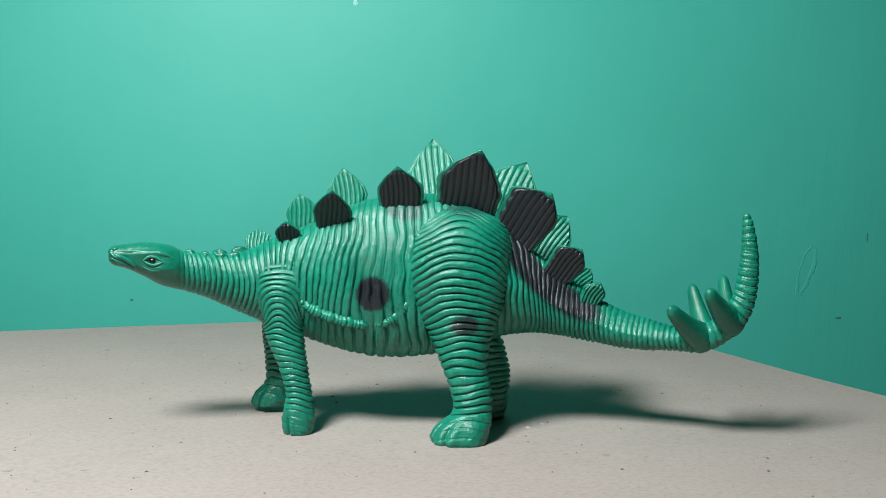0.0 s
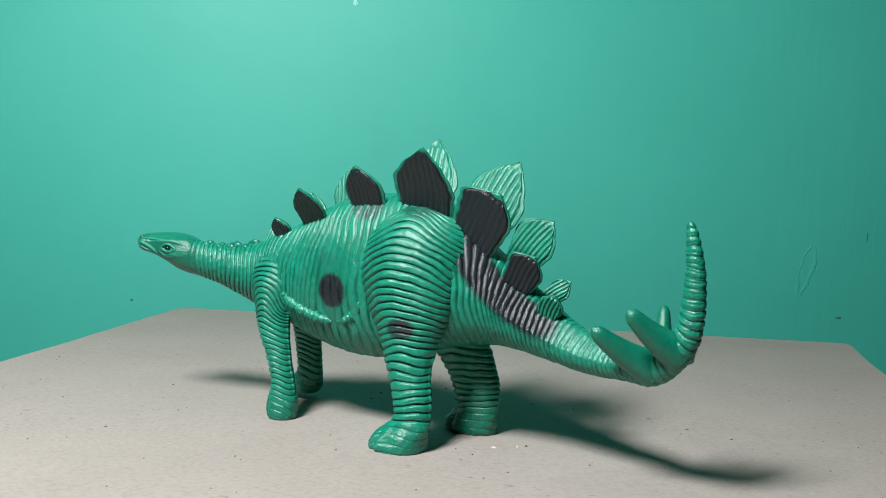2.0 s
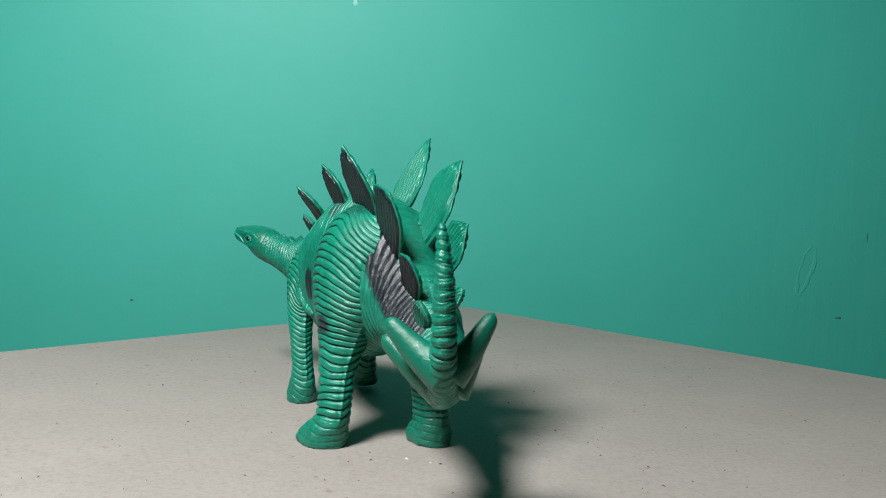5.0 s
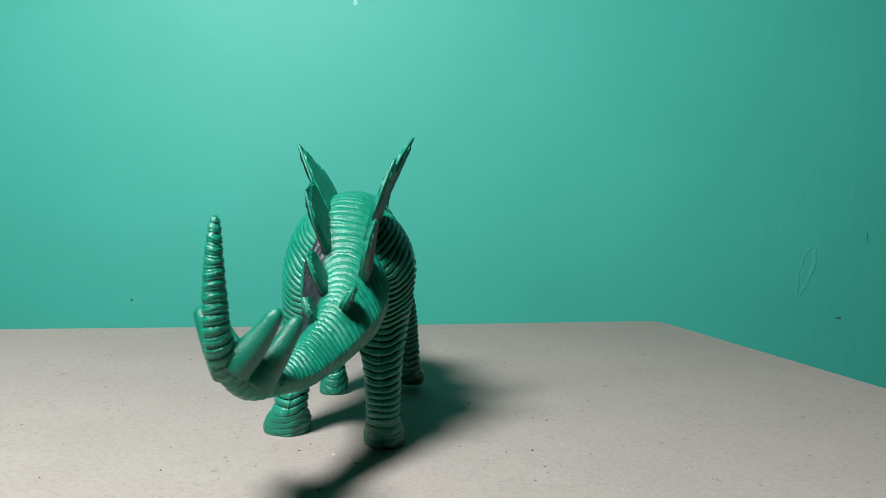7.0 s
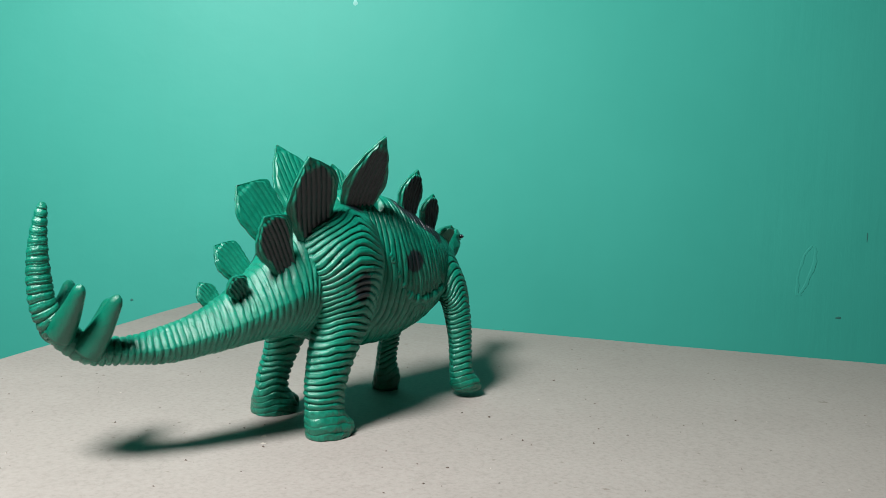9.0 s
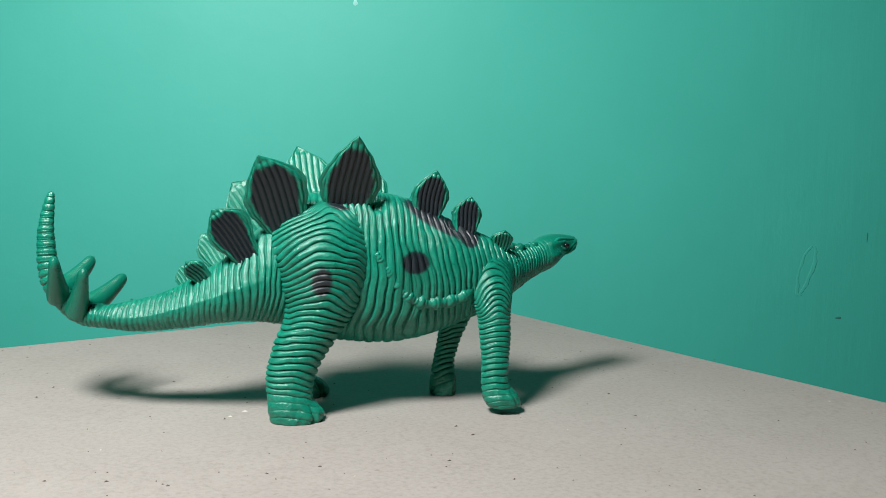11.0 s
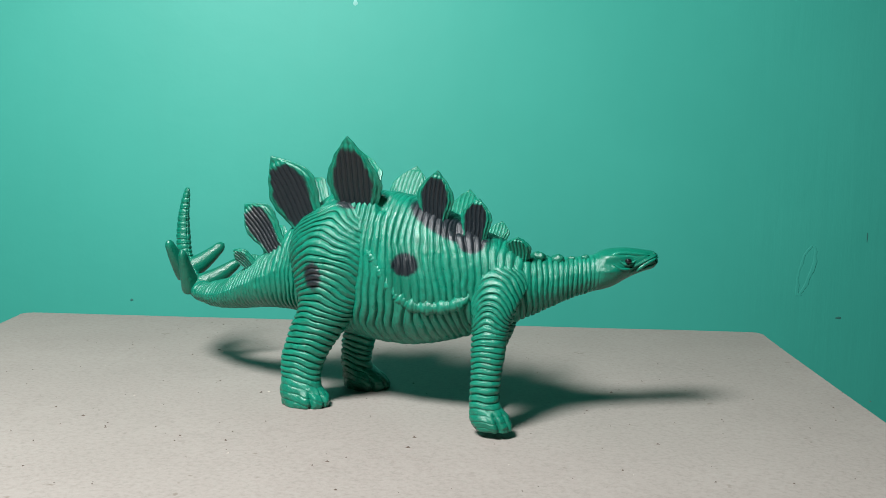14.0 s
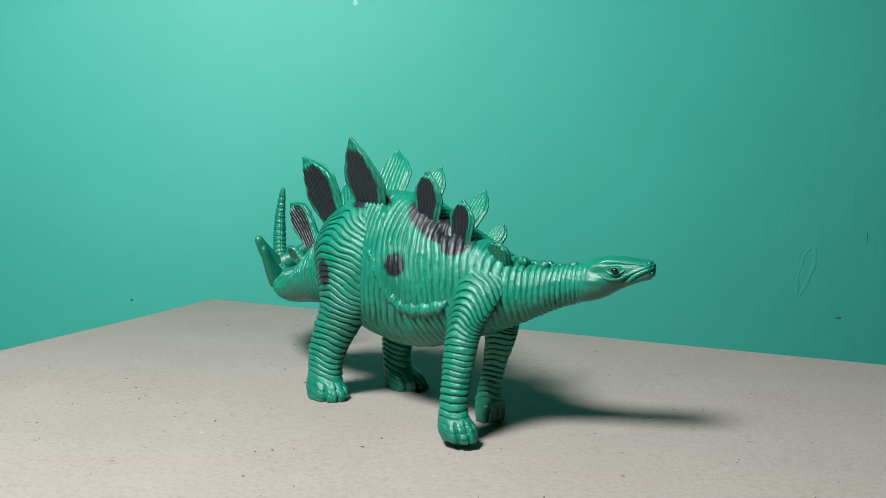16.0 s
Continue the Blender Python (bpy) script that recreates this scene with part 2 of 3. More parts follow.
# x, y, top, bottom, half width of the trunk from snout to tail bend, in mm
TRUNK = [(-119.6, -42.2, 82.9, 77.6, 3.2), (-118.2, -41.6, 84.0, 76.2, 4.9), (-113.2, -38.6, 84.9, 74.2, 6.1), (-107, -36.2, 85.5, 71.0, 7.4),
         (-101, -33.8, 85.2, 67.2, 9.0), (-96, -31.5, 84.0, 65.3, 9.0), (-91, -29.2, 81.4, 64.0, 7.8), (-83, -25.8, 80.3, 61.2, 8.6),
         (-74, -22, 79.9, 56.4, 10.2), (-64, -18.3, 81.6, 51.3, 13.2), (-54, -15.6, 86.6, 46.8, 15.6), (-44, -14.5, 90.6, 43.4, 17.6),
         (-34, -14.0, 94.4, 39.8, 20.0), (-23, -14.3, 98.0, 36.4, 22.0), (-10, -15.1, 102.0, 33.9, 22.6), (3, -15.9, 104.4, 33.3, 23.2),
         (16, -16.6, 105.2, 34.4, 22.6), (29, -17.1, 104.4, 36.8, 21.6), (42, -17.2, 101.4, 41.5, 20.0), (55, -16.6, 93.5, 44.6, 18.2),
         (69, -16.1, 82.0, 45.6, 16.4), (82, -17.8, 72.0, 44.4, 13.6), (95, -21.0, 63.6, 42.6, 11.0), (107, -25, 57.8, 40.9, 9.3),
         (119, -28.8, 54.4, 40.6, 8.0), (130, -34.2, 52.2, 41.6, 6.9)]
# x, y, z of the centre and radius of the upturned tail end
TAIL = [(139, -39.0, 48.0, 6.0), (146, -42.8, 52.2, 5.6), (151.4, -45.6, 58.8, 5.3), (154.4, -47.0, 66, 5.0), (155.6, -47.7, 76, 4.5),
        (155.8, -48.1, 87, 3.7), (154.8, -48.3, 96, 2.8), (153.6, -48.3, 102.6, 1.8), (153.1, -48.3, 104.8, 0.8)]


def side_paint(p):
    """Sprayed patches on the trunk and tail."""
    x, y, z = p[..., 0], p[..., 1], p[..., 2]
    left = 1 - step(y, -26, -20)
    right = step(y, -14, -8)
    a = left * blot(x, z, -7.5, 65, 7.0, 7.3)
    a = np.maximum(a, left * 0.55 * blot(x, z, 6, 102, 9, 5))
    a = np.maximum(a, right * blot(x, z, -10.5, 75, 6.6, 5.2))
    a = np.maximum(a, right * blot(x, z, -28, 95, 21, 5.8, 24))
    a = np.maximum(a, right * blot(x, z, -41, 87, 6, 5, 10))
    tail_left = 1 - step(y, -26.5, -21.5)
    a = np.maximum(a, tail_left * blot(x, z, 72, 74.5, 29, 10.5, -41))
    return a


def build_trunk():
    rows = [(x, y, (t + b) / 2, w, (t - b) / 2) for x, y, t, b, w in TRUNK] + [(x, y - 0.8, z, 0.84 * r, r) for x, y, z, r in TAIL]
    line, s = smooth_rows(rows, 1150)
    k = 190
    c, w, h = line[:, :3], np.maximum(line[:, 3], 0.3), np.maximum(line[:, 4], 0.3)
    tan = np.gradient(c, s, axis=0)
    tan /= np.linalg.norm(tan, axis=1)[:, None]
    # rings stay upright up to the hind end, then square to the tail
    bend = step(c[:, 0], 96, 132)[:, None]
    plan = np.stack([np.gradient(np.minimum(c[:, 0], 150 + 0 * s), s), np.gradient(c[:, 1], s), 0 * s], 1)
    plan[c[:, 2] > 62][c[c[:, 2] > 62][:, 0] > 100] = (0.9, -0.43, 0)
    plan[(c[:, 0] > 146)] = (0.9, -0.43, 0)
    plan /= np.linalg.norm(plan, axis=1)[:, None] + 1e-9
    side = np.stack([-plan[:, 1], plan[:, 0], 0 * s], 1)
    up = np.cross(tan, side)
    up = bend * up + (1 - bend) * np.array([0, 0, 1.0])
    up /= np.linalg.norm(up, axis=1)[:, None]
    ang = np.linspace(0, 2 * math.pi, k, endpoint=False)
    ca, sa = np.cos(ang), np.sin(ang)
    torso = (step(c[:, 0], -70, -40) * (1 - step(c[:, 0], 60, 110)))[:, None]
    e = 1 + torso * (-0.26 * (sa > 0) - 0.08 * (sa < 0))[None]
    lat = np.sign(ca) * np.abs(ca)[None] ** e
    # the root of the tail is narrower above than below
    ridge_back = (step(c[:, 0], 45, 75) * (1 - step(c[:, 0], 112, 132)))[:, None]
    lat = lat * (1 - 0.42 * ridge_back * np.maximum(sa, 0)[None])
    pts = c[:, None] + side[:, None] * (w[:, None] * lat)[..., None] + up[:, None] * (h[:, None] * sa[None])[..., None]
    out = side[:, None] * ca[None, :, None] + up[:, None] * sa[None, :, None]
    x, z = pts[..., 0], pts[..., 2]
    # wrinkles: fine on neck and tail, wide on the flanks, none on the head
    gap = np.interp(c[:, 0], [-94, -70, -45, 10, 50, 80, 130, 150], [2.2, 2.5, 3.3, 4.0, 3.1, 2.6, 2.6, 2.9])
    gap = np.where(c[:, 2] + c[:, 0] * 0 > 60, np.where(c[:, 0] > 140, 3.3, gap), gap)
    phase = np.concatenate([[0], np.cumsum(np.diff(s) / gap[1:])])[:, None]
    wob = noise_field(pts, 0.035, 3.1) * 0.9 + noise_field(pts, 0.09, 8.7) * 0.4 + noise_field(pts, 0.22, 2.2) * 0.10
    lean = torso * 0.10 * (z - 70) * np.interp(c[:, 0], [-60, -30, 20, 50], [-1.3, -0.9, 0.45, 0.6])[:, None] / 2
    rough_h = crease(phase + wob + lean, 3.0)
    amp = np.interp(c[:, 0], [-95, -90, -60, 0, 60, 130, 150], [0, 1.2, 1.8, 2.3, 2.1, 1.25, 0.85])[:, None]
    amp = amp * (1 - 0.6 * torso * step(-sa, 0.6, 1.0)[None]) * (1 - 0.6 * torso * step(sa, 0.8, 1.0)[None])
    amp = amp * np.clip(0.85 + 0.7 * noise_field(pts, 0.05, 21.0), 0.3, 1.4)
    # a smooth worn patch above the spot on one flank, and a moulding seam strip below it
    y = pts[..., 1]
    amp = amp * (1 - 0.72 * np.maximum(blot(x, z, -3, 80, 11, 12), blot(x, z, -8.5, 54, 3.0, 9)) * (y < -20))
    amp[-4:] = 0
    move = (rough_h - 0.82) * amp
    # the second, finer set of short folds on the flanks
    fine = crease(2 * (phase + wob + lean) + 0.5 + 0.5 * noise_field(pts, 0.12, 33.0), 2.2)
    move += 0.34 * (fine - 0.7) * step(c[:, 0], -95, -88)[:, None] * step(noise_field(pts, 0.06, 40.0), -0.35, 0.2)
    level = np.floor(phase + wob + lean)
    move += 0.35 * (np.modf(np.abs(np.sin(level * 12.9898)) * 437.58)[0] - 0.5) * rough_h * np.minimum(amp, 0.8)
    skin = step(c[:, 0], -99, -90)[:, None]
    move += skin * (0.15 * noise_field(pts, 0.40, 61.0) + 0.07 * noise_field(pts, 0.9, 71.0))
    # mouth line, brow and cheek on the head
    head = (1 - step(c[:, 0], -97, -92))[:, None]
    lip = 80.4 - 0.58 * (x + 119.5)
    move -= head * 0.75 * np.exp(-((z - lip) / 0.55) ** 2) * (1 - step(x, -111, -109)) * (np.abs(ca) > 0.2)[None]
    move += head * 0.45 * np.exp(-((z - lip - 1.4) / 0.7) ** 2) * (1 - step(x, -112, -109))
    move += head * 0.9 * np.exp(-(((x + 103) / 6.5) ** 2 + ((z - 81.3) / 1.2) ** 2)) * (np.abs(ca) > 0.35)[None]
    move -= head * 0.7 * np.exp(-(((x + 102) / 3.6) ** 2 + ((z - 78.2) / 1.5) ** 2)) * (np.abs(ca) > 0.35)[None]
    move += head * 0.5 * np.exp(-(((x + 99) / 5) ** 2 + ((z - 74.6) / 1.0) ** 2)) * (np.abs(ca) > 0.35)[None]
    move -= head * 0.5 * np.exp(-(((x + 117.3) / 0.6) ** 2 + ((z - 82.6) / 0.5) ** 2))
    # rounded crown of the back between the plates
    crown = step(c[:, 0], -42, -12) * (1 - step(c[:, 0], 36, 58))
    move += 3.6 * crown[:, None] * np.exp(-((ang - math.pi / 2) / 0.5) ** 2)[None]
    # seam along the spine of the tail
    move -= 0.35 * step(c[:, 0], 60, 90)[:, None] * np.exp(-((ang - math.pi / 2) / 0.07) ** 2)[None]
    # open slots under the back in front of two of the plates
    for x0, a0, deep in ((5.5, 1.15, 4.5), (-33, 1.15, 3.0)):
        move -= deep * np.exp(-(((c[:, 0] - x0) / 3.2) ** 4))[:, None] * np.exp(-((ang - a0) / 0.13) ** 2)[None]
    pts = pts + out * move[..., None]
    x, z = pts[..., 0], pts[..., 2]
    spots = np.maximum(blot(x, z, -7.5, 65, 9, 9), blot(x, z, -10.5, 75, 8, 7))
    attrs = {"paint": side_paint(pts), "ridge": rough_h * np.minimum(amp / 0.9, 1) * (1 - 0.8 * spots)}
    return gridded("body", pts * MM, TOY, toy, attrs=attrs)


# x, y, z, half length fore and aft, half width, in mm, from hip or shoulder to sole
LEGS = {
    "hind_left": [(30, -25, 104, 6, 5), (30, -26.5, 99.5, 15, 9.6), (29.5, -28, 91, 21.5, 14), (29, -29.5, 76, 24.4, 16.6), (30.6, -31.5, 61, 20.8, 14.8),
                  (32, -35, 46, 13.2, 10.6), (33.6, -38, 34, 10, 8.0), (37, -40.5, 21, 8.5, 7.0), (37.4, -41.5, 14, 8.5, 7.4), (34, -43, 8, 12, 9.6),
                  (32.2, -44, 3.4, 12.6, 10.6), (32.4, -44, 1.0, 12.0, 10.2)],
    "hind_right": [(28, -10, 104, 6, 5), (29, -8.5, 99.5, 14, 9.6), (31, -6, 91, 20.4, 14), (32, -4, 78, 23.4, 16.6), (32, -3.4, 65, 21.4, 15.4),
                   (33.5, -2, 51, 16.4, 11.8), (41, -1, 37, 14, 9), (47, 0, 23, 11.6, 7.5), (47.8, 0.4, 12, 10.6, 7.5), (46, 1, 5.5, 12.6, 9),
                   (45.2, 1, 2.6, 12.6, 9.2), (45.4, 1, 0.1, 11.8, 8.8)],
    "front_left": [(-45, -17, 82, 6, 3.5), (-45.8, -19, 78.5, 16, 8.4), (-46.8, -21.2, 73, 19.5, 10.8), (-48.0, -24.4, 65, 15.5, 10.6), (-47.8, -27.4, 56, 9.8, 8.2),
                   (-46.2, -29.3, 43, 8.0, 6.2), (-42.6, -30, 30, 6.2, 5.3), (-39.8, -30, 17.5, 5.6, 5.3), (-39.9, -30, 9.5, 7.2, 6.6), (-39.6, -30.4, 3.6, 7.0, 7.2),
                   (-39.4, -30.4, 0.9, 6.5, 6.7)],
    "front_right": [(-49, -13, 84, 5, 4), (-50.5, -11.5, 80, 11, 7.0), (-51.6, -7.6, 73.5, 14.6, 8.8), (-53.2, -1.8, 62, 12, 9.4), (-53.2, 4.4, 49, 8.6, 6.8),
                    (-53.3, 7.3, 36, 7.7, 5.9), (-53, 8.8, 22.5, 6.7, 5.5), (-53, 9.4, 14.5, 7.0, 5.8), (-55.6, 10, 8, 9.2, 7.4), (-57, 10, 4.6, 9.0, 7.4),
                    (-57.4, 10, 2.9, 8.0, 6.8)],
}


def build_leg(key):
    hind, left = key.startswith("hind"), key.endswith("left")
    line, s = smooth_rows(LEGS[key], 380)
    k = 220 if hind else 150
    c, a, b = line[:, :3], np.maximum(line[:, 3], 0.3), np.maximum(line[:, 4], 0.3)
    ang = np.linspace(0, 2 * math.pi, k, endpoint=False)
    ca, sa = np.cos(ang), np.sin(ang)
    # the shoulder and hip thin out at their edges and run into the trunk
    blend = (0.35 * step(c[:, 2], 70, 88) if hind else step(c[:, 2], 54, 70))[:, None]
    pts = c[:, None] + np.stack([a[:, None] * (1 + (0.3 if hind else 0.08) * blend) * ca, b[:, None] * np.sign(sa) * np.abs(sa) ** (1 + 1.1 * blend), 0 * a[:, None] * ca], -1)
    out = np.stack([np.broadcast_to(ca, pts.shape[:2]), np.broadcast_to(sa, pts.shape[:2]), 0 * pts[..., 0]], -1)
    z = pts[..., 2]
    top = c[0, 2]
    arch = np.interp(c[:, 2], [15, 45, top - 30, top], [1.5, 2.5, 13.0 if hind else 11.0, 19.0 if hind else 17.0])[:, None]
    wob = noise_field(pts, 0.06, 5.0 + len(key)) * 0.9 + noise_field(pts, 0.16, 9.0) * 0.18
    tilt = (-1.5 if hind else 1.0) * ca[None]
    high = z + arch * ca[None] ** 2 + tilt
    knots = np.linspace(-10, 130, 141)
    rate = 1 / np.interp(knots, [0, 40, 75, 110], [3.3, 3.2, 3.4, 3.2] if hind else [3.1, 2.9, 2.6, 2.5])
    turns = np.interp(high, knots, np.cumsum(rate)) + wob
    rough_h = crease(turns, 3.0)
    foot = step(c[:, 2], 9, 16)[:, None]
    fine = crease(2 * turns + 0.5 + 0.5 * noise_field(pts, 0.12, 33.0), 2.2)
    amp = (1.75 if hind else 1.4) * (0.25 + 0.75 * foot) * np.clip(0.9 + 0.6 * noise_field(pts, 0.07, 31.0), 0.35, 1.4)
    amp *= step(top - c[:, 2], 0, 6)[:, None]
    move = (rough_h - 0.84) * amp + 0.30 * (fine - 0.7) * foot * step(noise_field(pts, 0.07, 43.0), -0.35, 0.2)
    move += 0.26 * (np.modf(np.abs(np.sin(np.floor(turns) * 12.9898)) * 437.58)[0] - 0.5) * rough_h * foot
    move += 0.15 * noise_field(pts, 0.40, 61.0) + 0.07 * noise_field(pts, 0.9, 71.0)
    # toes and the joint behind
    toe = (1 - step(c[:, 2] - c[-1, 2], 5.5, 10))[:, None]
    front = -ca
    move += toe * step(front, 0.1, 0.4) * 2.3 * (crease(sa * 1.9 + 0.5, 2.6) - 0.7)[None]
    move += (0.7 * noise_field(pts, 0.16, 51.0) - 0.5 * np.abs(noise_field(pts, 0.25, 77.0))) * (1 - foot)
    # mould seam down the back of the leg
    move += 0.55 * np.exp(-((np.minimum(ang, 2 * math.pi - ang)) / 0.09) ** 2)[None] * foot
    pts = pts + out * move[..., None]
    # the sole follows the sheet, except under the lifted foot
    if key != "front_right":
        sole = np.array([board_z(x, y) for x, y in pts[-1][:, :2]])
        pts[-1][:, 2] = sole + 0.15
    x, z = pts[..., 0], pts[..., 2]
    paint = 0 * x
    if key == "hind_left":
        paint = np.maximum(0.72 * blot(x, z, 33, 53, 6.5, 4.5), 0.5 * blot(x, z, 34, 104, 13, 4.5)) * step(-sa, 0.0, 0.3)[None]
    if key == "hind_right":
        paint = np.maximum(0.8 * blot(x, z, 36, 67, 4.8, 7), 0.8 * blot(x, z, 22, 103, 9, 3.5)) * step(sa, 0.0, 0.3)[None]
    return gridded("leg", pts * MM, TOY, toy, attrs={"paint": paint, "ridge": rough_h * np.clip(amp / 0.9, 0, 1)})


# base x, y, z; tip x, y, z; width; height of the shoulders; width at the foot; share of the width before the middle line; side (-1 left, 1 right); painted
PLATES = [
    (-45.5, -22, 86, -47, -28, 95.5, 12, 0.55, 0.85, 0.5, -1, 0.9), (-26, -24, 92.5, -26, -38, 110.5, 18, 0.52, 0.82, 0.5, -1, 1),
    (4, -25, 99, 2, -35, 121.4, 21.5, 0.60, 0.88, 0.46, -1, 1), (34.5, -25, 99, 38.2, -38.5, 129.7, 30.5, 0.46, 0.86, 0.56, -1, 1),
    (56, -24, 87, 71.5, -31, 111, 28, 0.68, 0.80, 0.62, -1, 1), (77, -23.5, 73, 86.5, -28.5, 86, 18, 0.62, 0.80, 0.58, -1, 0.9),
    (91, -25, 62, 95.5, -28.5, 71, 11.5, 0.6, 0.8, 0.5, -1, 0.2),
    (-61, -10, 81, -62, -5, 90, 13, 0.6, 0.85, 0.5, 1, 0), (-41, -6, 91.5, -42.8, -5, 107, 16.5, 0.52, 0.78, 0.46, 1, 1),
    (-20.5, -5, 98.5, -23, -1.5, 119.6, 20, 0.50, 0.70, 0.47, 1, 1), (21, -5.5, 100, 19.4, 9, 134.8, 31, 0.44, 0.66, 0.5, 1, 1),
    (50, -6, 91, 64.5, 2.5, 124.6, 31.5, 0.52, 0.60, 0.55, 1, 1), (70, -6.5, 80, 84, -4, 99.4, 22.5, 0.58, 0.62, 0.56, 1, 1),
    (87, -13, 67.5, 95, -10, 75, 11, 0.6, 0.75, 0.5, 1, 0.5),
]


def build_plate(row, number):
    bx, by, bz, tx, ty, tz, width, shoulder, foot, share, hand, painted = row
    base, tip = np.array([bx, by, bz], float), np.array([tx, ty, tz], float)
    v = tip - base
    height = np.linalg.norm(v)
    v /= height
    u = np.array([1.0, -0.06, 0])
    u -= v * (u @ v)
    u /= np.linalg.norm(u)
    n = np.cross(u, v)
    n *= np.sign(n[1] * hand)
    nv, nu = 76, 96
    t = np.linspace(-0.3, 1, nv)
    # a foot, straight sides out to the shoulders, then nearly straight edges to the tip
    late = shoulder + 0.08 * (1 if share > 0.52 else -0.4)
    def side(sh):
        w = np.interp(t, [-0.3, 0, 0.6 * sh, sh, sh + 0.55 * (1 - sh), 0.96, 1], [0.92 * foot, foot, 0.93, 1, 0.57, 0.10, 0.02])
        n = 4 if width > 24 else 7
        pad = np.concatenate([w[:1]] * n + [w] + [2 * w[-1:] - w[-2:-2 - n:-1]])
        return np.maximum(np.convolve(pad, np.ones(2 * n + 1) / (2 * n + 1), "valid"), 0.015) + 0.014 * np.sin(t * 31 + number) * (t > 0.1) * (t < 0.95)
    fore, aft = width * share * side(late), width * (1 - share) * side(shoulder - 0.04)
    q = np.linspace(-1, 1, nu)
    du = np.where(q[None] < 0, fore[:, None], aft[:, None]) * q[None]
    rim = np.minimum(step(1 - np.abs(q), 0, 0.22)[None], step(1 - t, 0, 0.14)[:, None])
    thick = 0.35 + (1.05 * rim) * np.interp(t, [0, 0.3, 1], [1.5, 1.05, 0.75])[:, None]
    ribs = crease(du / (3.0 if width > 24 else 2.3 if width > 14 else 1.8) + 0.35 * np.sin(t * 5 + number)[:, None] * 0.6 + 0.25 * (q * (1 - t[:, None])), 1.5)
    grain = (0.5 if painted > 0.8 and hand < 0 else 0.75) * (ribs - 0.6) * step(rim, 0.55, 1.0)
    margin = np.minimum(1 - np.abs(q)[None] + 0 * t[:, None], (1 - t)[:, None] * 1.3)
    grain = grain - 0.45 * np.exp(-((margin - 0.13) / 0.035) ** 2)
    mid = base + v * (t * height)[:, None]
    flat = mid[:, None] + u * du[..., None]
    # a slight curl outward
    flat = flat + n * (0.06 * height * (t**2)[:, None] - 0.02 * height)[..., None] * (1 - 0.4 * q[None] ** 2)[..., None]
    outer, inner = flat + n * (thick + grain)[..., None], flat - n * (thick + grain)[..., None]
    pts = np.concatenate([outer, inner[:, ::-1]], 1)
    edge = np.minimum(np.minimum(1 - np.abs(q)[None] * (1 + 0 * t[:, None]), (1 - t)[:, None] * 1.7), 1)
    patch = step(edge + 0.05 * noise_field(flat, 0.35, 7.0 + number), 0.05 if hand < 0 else 0.17, 0.16 if hand < 0 else 0.40) * painted
    paint = np.concatenate([patch, 0 * patch], 1)
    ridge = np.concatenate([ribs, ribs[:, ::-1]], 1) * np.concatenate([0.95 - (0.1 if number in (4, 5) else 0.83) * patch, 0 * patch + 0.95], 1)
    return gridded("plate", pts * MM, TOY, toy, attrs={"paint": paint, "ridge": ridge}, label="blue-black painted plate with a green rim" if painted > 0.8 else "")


# root x, y, z; tip x, y, z; root radius
SPIKES = [(139, -40.5, 49, 119.8, -54, 64.0, 6.9), (150, -46, 57, 134.6, -59, 72.5, 6.9), (142, -37, 50, 138.8, -24, 70.8, 6.2), (150.5, -42.5, 57, 151.8, -28.5, 75.4, 6.2)]


def build_spike(row):
    rx, ry, rz, tx, ty, tz, r = row
    a, b = np.array([rx, ry, rz], float), np.array([tx, ty, tz], float)
    d = (b - a) / np.linalg.norm(b - a)
    e = np.cross(d, (0, 0, 1.0))
    e /= np.linalg.norm(e)
    g = np.cross(e, d)
    t = np.linspace(-0.1, 1, 26)
    rad = r * (1 - 0.62 * np.clip(t, 0, 1)) * np.sqrt(np.clip(1 - np.clip((t - 0.86) / 0.14, 0, 1) ** 2, 0.004, 1))
    ang = np.linspace(0, 2 * math.pi, 28, endpoint=False)
    sag = 1.2 * np.sin(np.clip(t, 0, 1) * math.pi)
    mid = a + np.outer(t, b - a) - np.outer(sag, (0, 0, 1.0))
    pts = mid[:, None] + rad[:, None, None] * (e * np.cos(ang)[:, None] * 0.85 + g * np.sin(ang)[:, None])
    zero = np.zeros(pts.shape[:2])
    return gridded("tail_spike", pts * MM, TOY, toy, attrs={"paint": zero, "ridge": zero})


def ball(name, mat, parent, x, y, z, sx, sy, sz, rough=0.0, label=""):
    t = np.linspace(0.02, math.pi - 0.02, 14)
    ang = np.linspace(0, 2 * math.pi, 24, endpoint=False)
    pts = np.stack([x + sx * np.outer(np.sin(t), np.cos(ang)), y + sy * np.outer(np.sin(t), np.sin(ang)), z + sz * np.outer(np.cos(t), np.ones(24))], -1)
    if rough:
        away = pts - np.array([x, y, z])
        pts = pts + away * (rough * noise_field(pts, 0.6, x)[..., None])
    zero = np.zeros(pts.shape[:2])
    return gridded(name, pts * MM, mat, parent, label=label, attrs={"paint": zero, "ridge": zero})


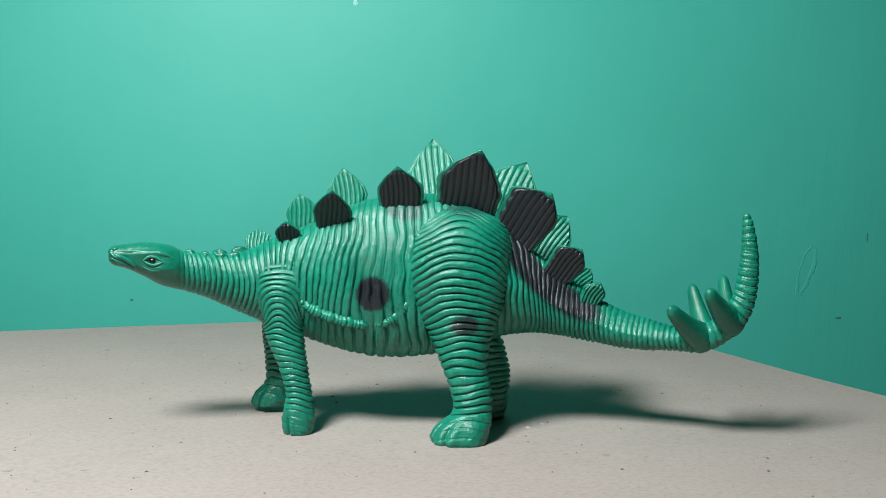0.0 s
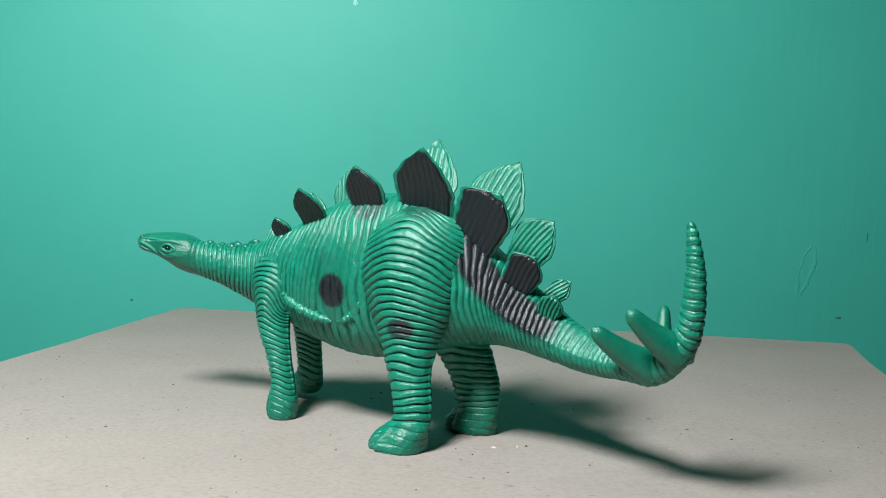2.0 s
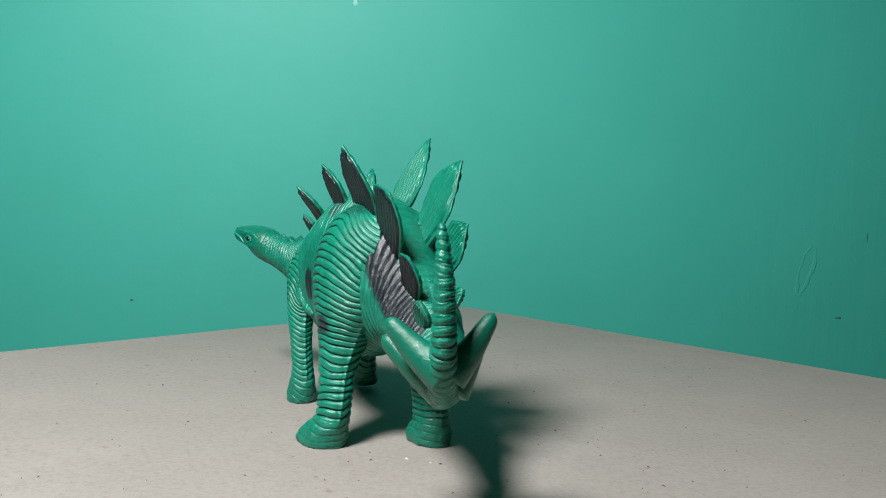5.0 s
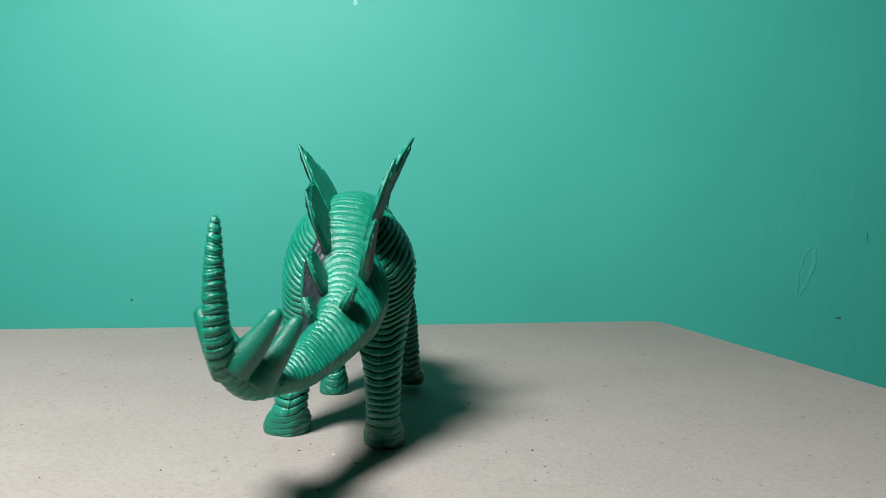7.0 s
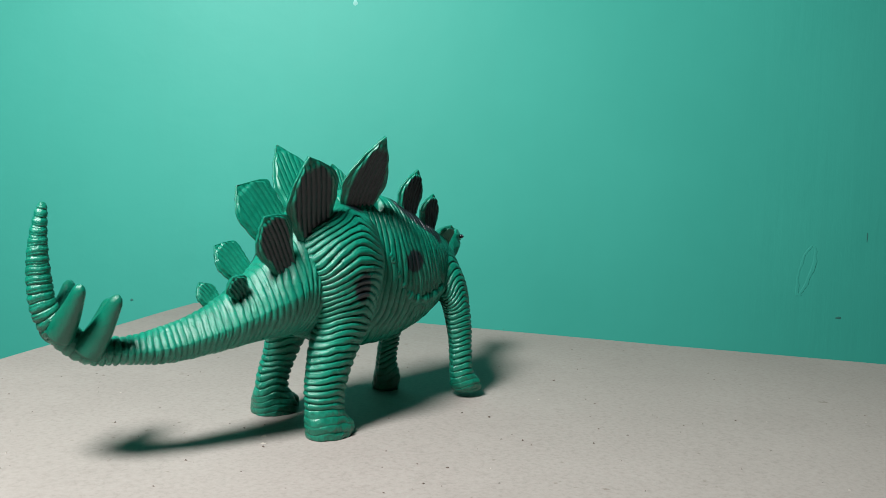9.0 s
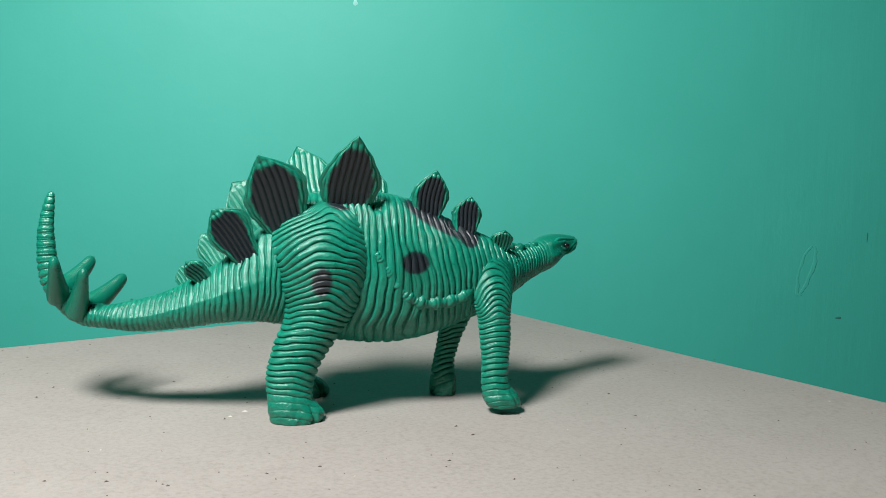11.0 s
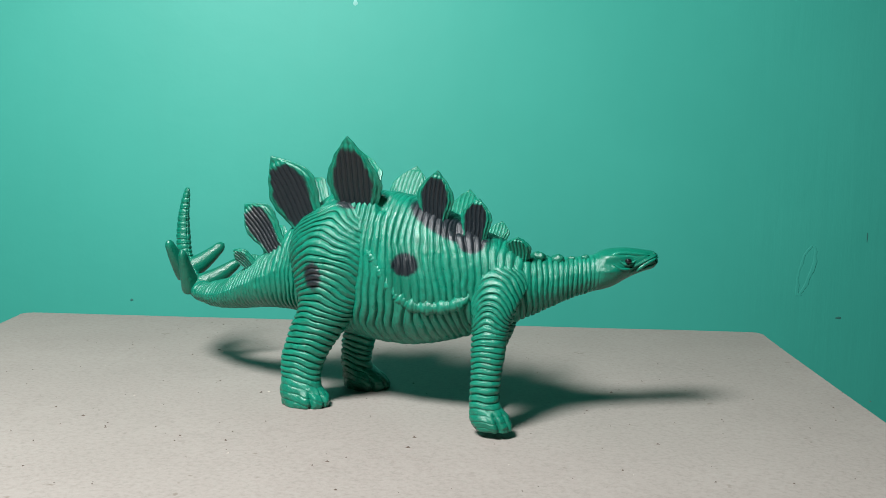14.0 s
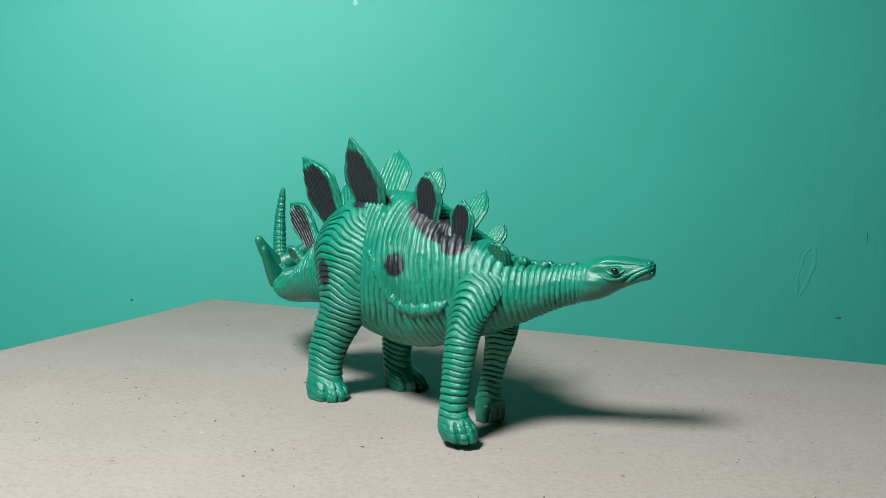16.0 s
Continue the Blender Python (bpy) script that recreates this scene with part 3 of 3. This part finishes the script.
def tube(name, rows, parent, gap=2.4, amp=0.25):
    """A wrinkled fold of skin: rows of x, y, z, radius."""
    line, s = smooth_rows(rows, 120)
    c, r = line[:, :3], np.maximum(line[:, 3], 0.1)
    tan = np.gradient(c, s, axis=0)
    tan /= np.linalg.norm(tan, axis=1)[:, None]
    side = np.cross(tan, (0, 1.0, 0))
    side /= np.linalg.norm(side, axis=1)[:, None]
    up = np.cross(side, tan)
    ang = np.linspace(0, 2 * math.pi, 20, endpoint=False)
    twist = crease((s / gap)[:, None] + 0.3 * np.sin(0.9 * s)[:, None] + np.sin(ang)[None] * 0.6)
    rad = (r[:, None] * (1 + 0.14 * (amp > 0.5) * np.sin(0.83 * s + 1)[:, None]) + amp * (twist - 0.7))[..., None]
    pts = c[:, None] + rad * (side[:, None] * np.cos(ang)[None, :, None] + up[:, None] * np.sin(ang)[None, :, None])
    ridge = twist
    return gridded(name, pts * MM, TOY, parent, attrs={"paint": 0 * ridge, "ridge": ridge})


def head_line(name, hand, rows, mat=None):
    """A thin raised line on the side of the head: rows of place along the middle line, height, radius."""
    tx = [q[0] for q in TRUNK[:9]]
    out = []
    for x, z, r in rows:
        y, top, low, w = (float(np.interp(x, tx, [q[k] for q in TRUNK[:9]])) for k in (1, 2, 3, 4))
        v = max(-0.98, min(0.98, (2 * z - top - low) / (top - low)))
        d = hand * w * math.sqrt(1 - v * v)
        out.append((x - 0.41 * d, y + 0.91 * d, z, r))
    return tube(name, out, toy, gap=40, amp=0.0)


def build_head(hand):
    # the two sides of the moulding do not quite mirror each other
    dx, dz = (-2.6, 0.2) if hand < 0 else (-3.6, 2.0)
    ball("nostril", TOY, toy, -117.6 - 1.0 * hand, -41.4 + 2.6 * hand, 82.9, 1.3, 1.1, 1.0)
    head_line("lip", hand, [(-119.4, 81.6, 0.5), (-117, 80.3, 0.9), (-113.8, 78.4, 0.95), (-111.2, 76.2, 0.85), (-109.8, 74.6, 0.3)])
    head_line("lip", hand, [(-119.2, 79.4, 0.5), (-116.6, 77.8, 0.9), (-113.4, 76.3, 0.9), (-111, 74.4, 0.3)])
    head_line("brow", hand, [(-117.5, 82.4, 0.3), (-111, 82.0 + 0.4 * dz, 0.7), (-106, 81.3 + 0.9 * dz, 1.0), (-101, 81.0 + 0.9 * dz, 1.1), (-96.5, 78.8 + dz, 0.3)])
    for rows in ([(-105.4, 78.3, 0.3), (-103.2, 79.7, 0.7), (-100.9, 79.5, 0.7), (-98.4, 77.7, 0.3)], [(-105.4, 78.0, 0.3), (-103.2, 76.5, 0.7), (-100.9, 76.2, 0.7), (-98.4, 77.4, 0.3)],
                 [(-106.4, 76.0, 0.2), (-103.2, 74.2, 0.55), (-99.2, 74.0, 0.6), (-95.4, 76.2, 0.2)]):
        head_line("eyelid", hand, [(x + dx, z + dz, r) for x, z, r in rows])


def build_toy():
    build_trunk()
    build_head(-1)
    build_head(1)
    for key in LEGS:
        build_leg(key)
    for k, row in enumerate(PLATES):
        build_plate(row, k)
    for row in SPIKES:
        build_spike(row)
    # eyes
    ball("eye", EYE, toy, -101.6, -42.2, 78.1, 1.45, 1.1, 1.15, label="small black eye")
    ball("eye", EYE, toy, -109.1, -27.5, 79.9, 1.6, 1.3, 1.25, label="small black eye")
    # small knobs along the neck
    for x, y, z, r in ((-88, -30, 79.8, 1.6), (-89, -26, 80.2, 1.7), (-76, -25.5, 78.4, 2.6), (-77, -20, 79.2, 2.6), (-70, -23, 78.6, 2.6), (-69, -16, 80.2, 2.8), (-82, -28, 79.0, 1.5), (-83, -23.5, 79.4, 1.6)):
        ball("neck_knob", TOY, toy, x, y, z, r * 1.3, r * 0.8, r, rough=0.35)
    # folds of skin along the flanks
    tube("flank_fold", [(-40, -31.0, 61, 0.8), (-35, -32.3, 57.5, 2.1), (-25, -33.9, 53.6, 2.3), (-14, -34.5, 51, 2.1), (-9, -34.6, 50.4, 0.8)], toy, 2.1, 1.0)
    tube("flank_fold", [(-6, -34.8, 51, 0.8), (-1, -35.0, 52.2, 2.1), (5, -35.8, 57, 2.2), (9, -36.3, 63, 1.9), (11, -35.8, 68, 0.8)], toy, 2.1, 1.0)
    tube("flank_fold", [(-43, 1.5, 63, 1.0), (-38, 3.2, 58.8, 2.8), (-28, 4.0, 56.0, 3.3), (-14, 4.2, 56.0, 3.3), (-5, 4.2, 61, 3.0), (2, 4.6, 70, 2.7), (9, 5.4, 80, 1.6)], toy, 2.1, 1.0)


build_toy()


# ---------------------------------------------------------------- turning
# seconds, degrees turned, and how far the hand-turned sheet has slid, in mm
TURN = [(0, 0, -1.0), (0.5, -7.8, -1.0), (1, -15.9, -1.2), (1.5, -23.9, -1.2), (2, -31.2, -1.2), (2.5, -38.3, -1.2), (3, -44.9, -1.1), (3.5, -51.2, -0.9), (4, -57.0, -0.6), (6.5, -84.2, 1.2), (7, -92.4, 1.8),
        (7.5, -99.8, 2.4), (8, -108.8, 3.0), (8.5, -118.4, 3.6), (9, -126, 4.0), (11.5, -171.8, 3.2), (12, -179.2, 2.9), (12.5, -186.2, 2.6), (13, -192.1, 2.2), (13.5, -199, 1.9), (14, -204.4, 1.7),
        (14.5, -209.6, 1.6), (15, -215.5, 1.5), (15.5, -221.9, 1.5), (16, -227.2, 1.5)]


def motions():
    rows = [(t, pose(0, away * MM, 0, 0, 0, a)) for t, a, away in TURN]
    walk(board, rows)
    walk(toy, rows)


motions()
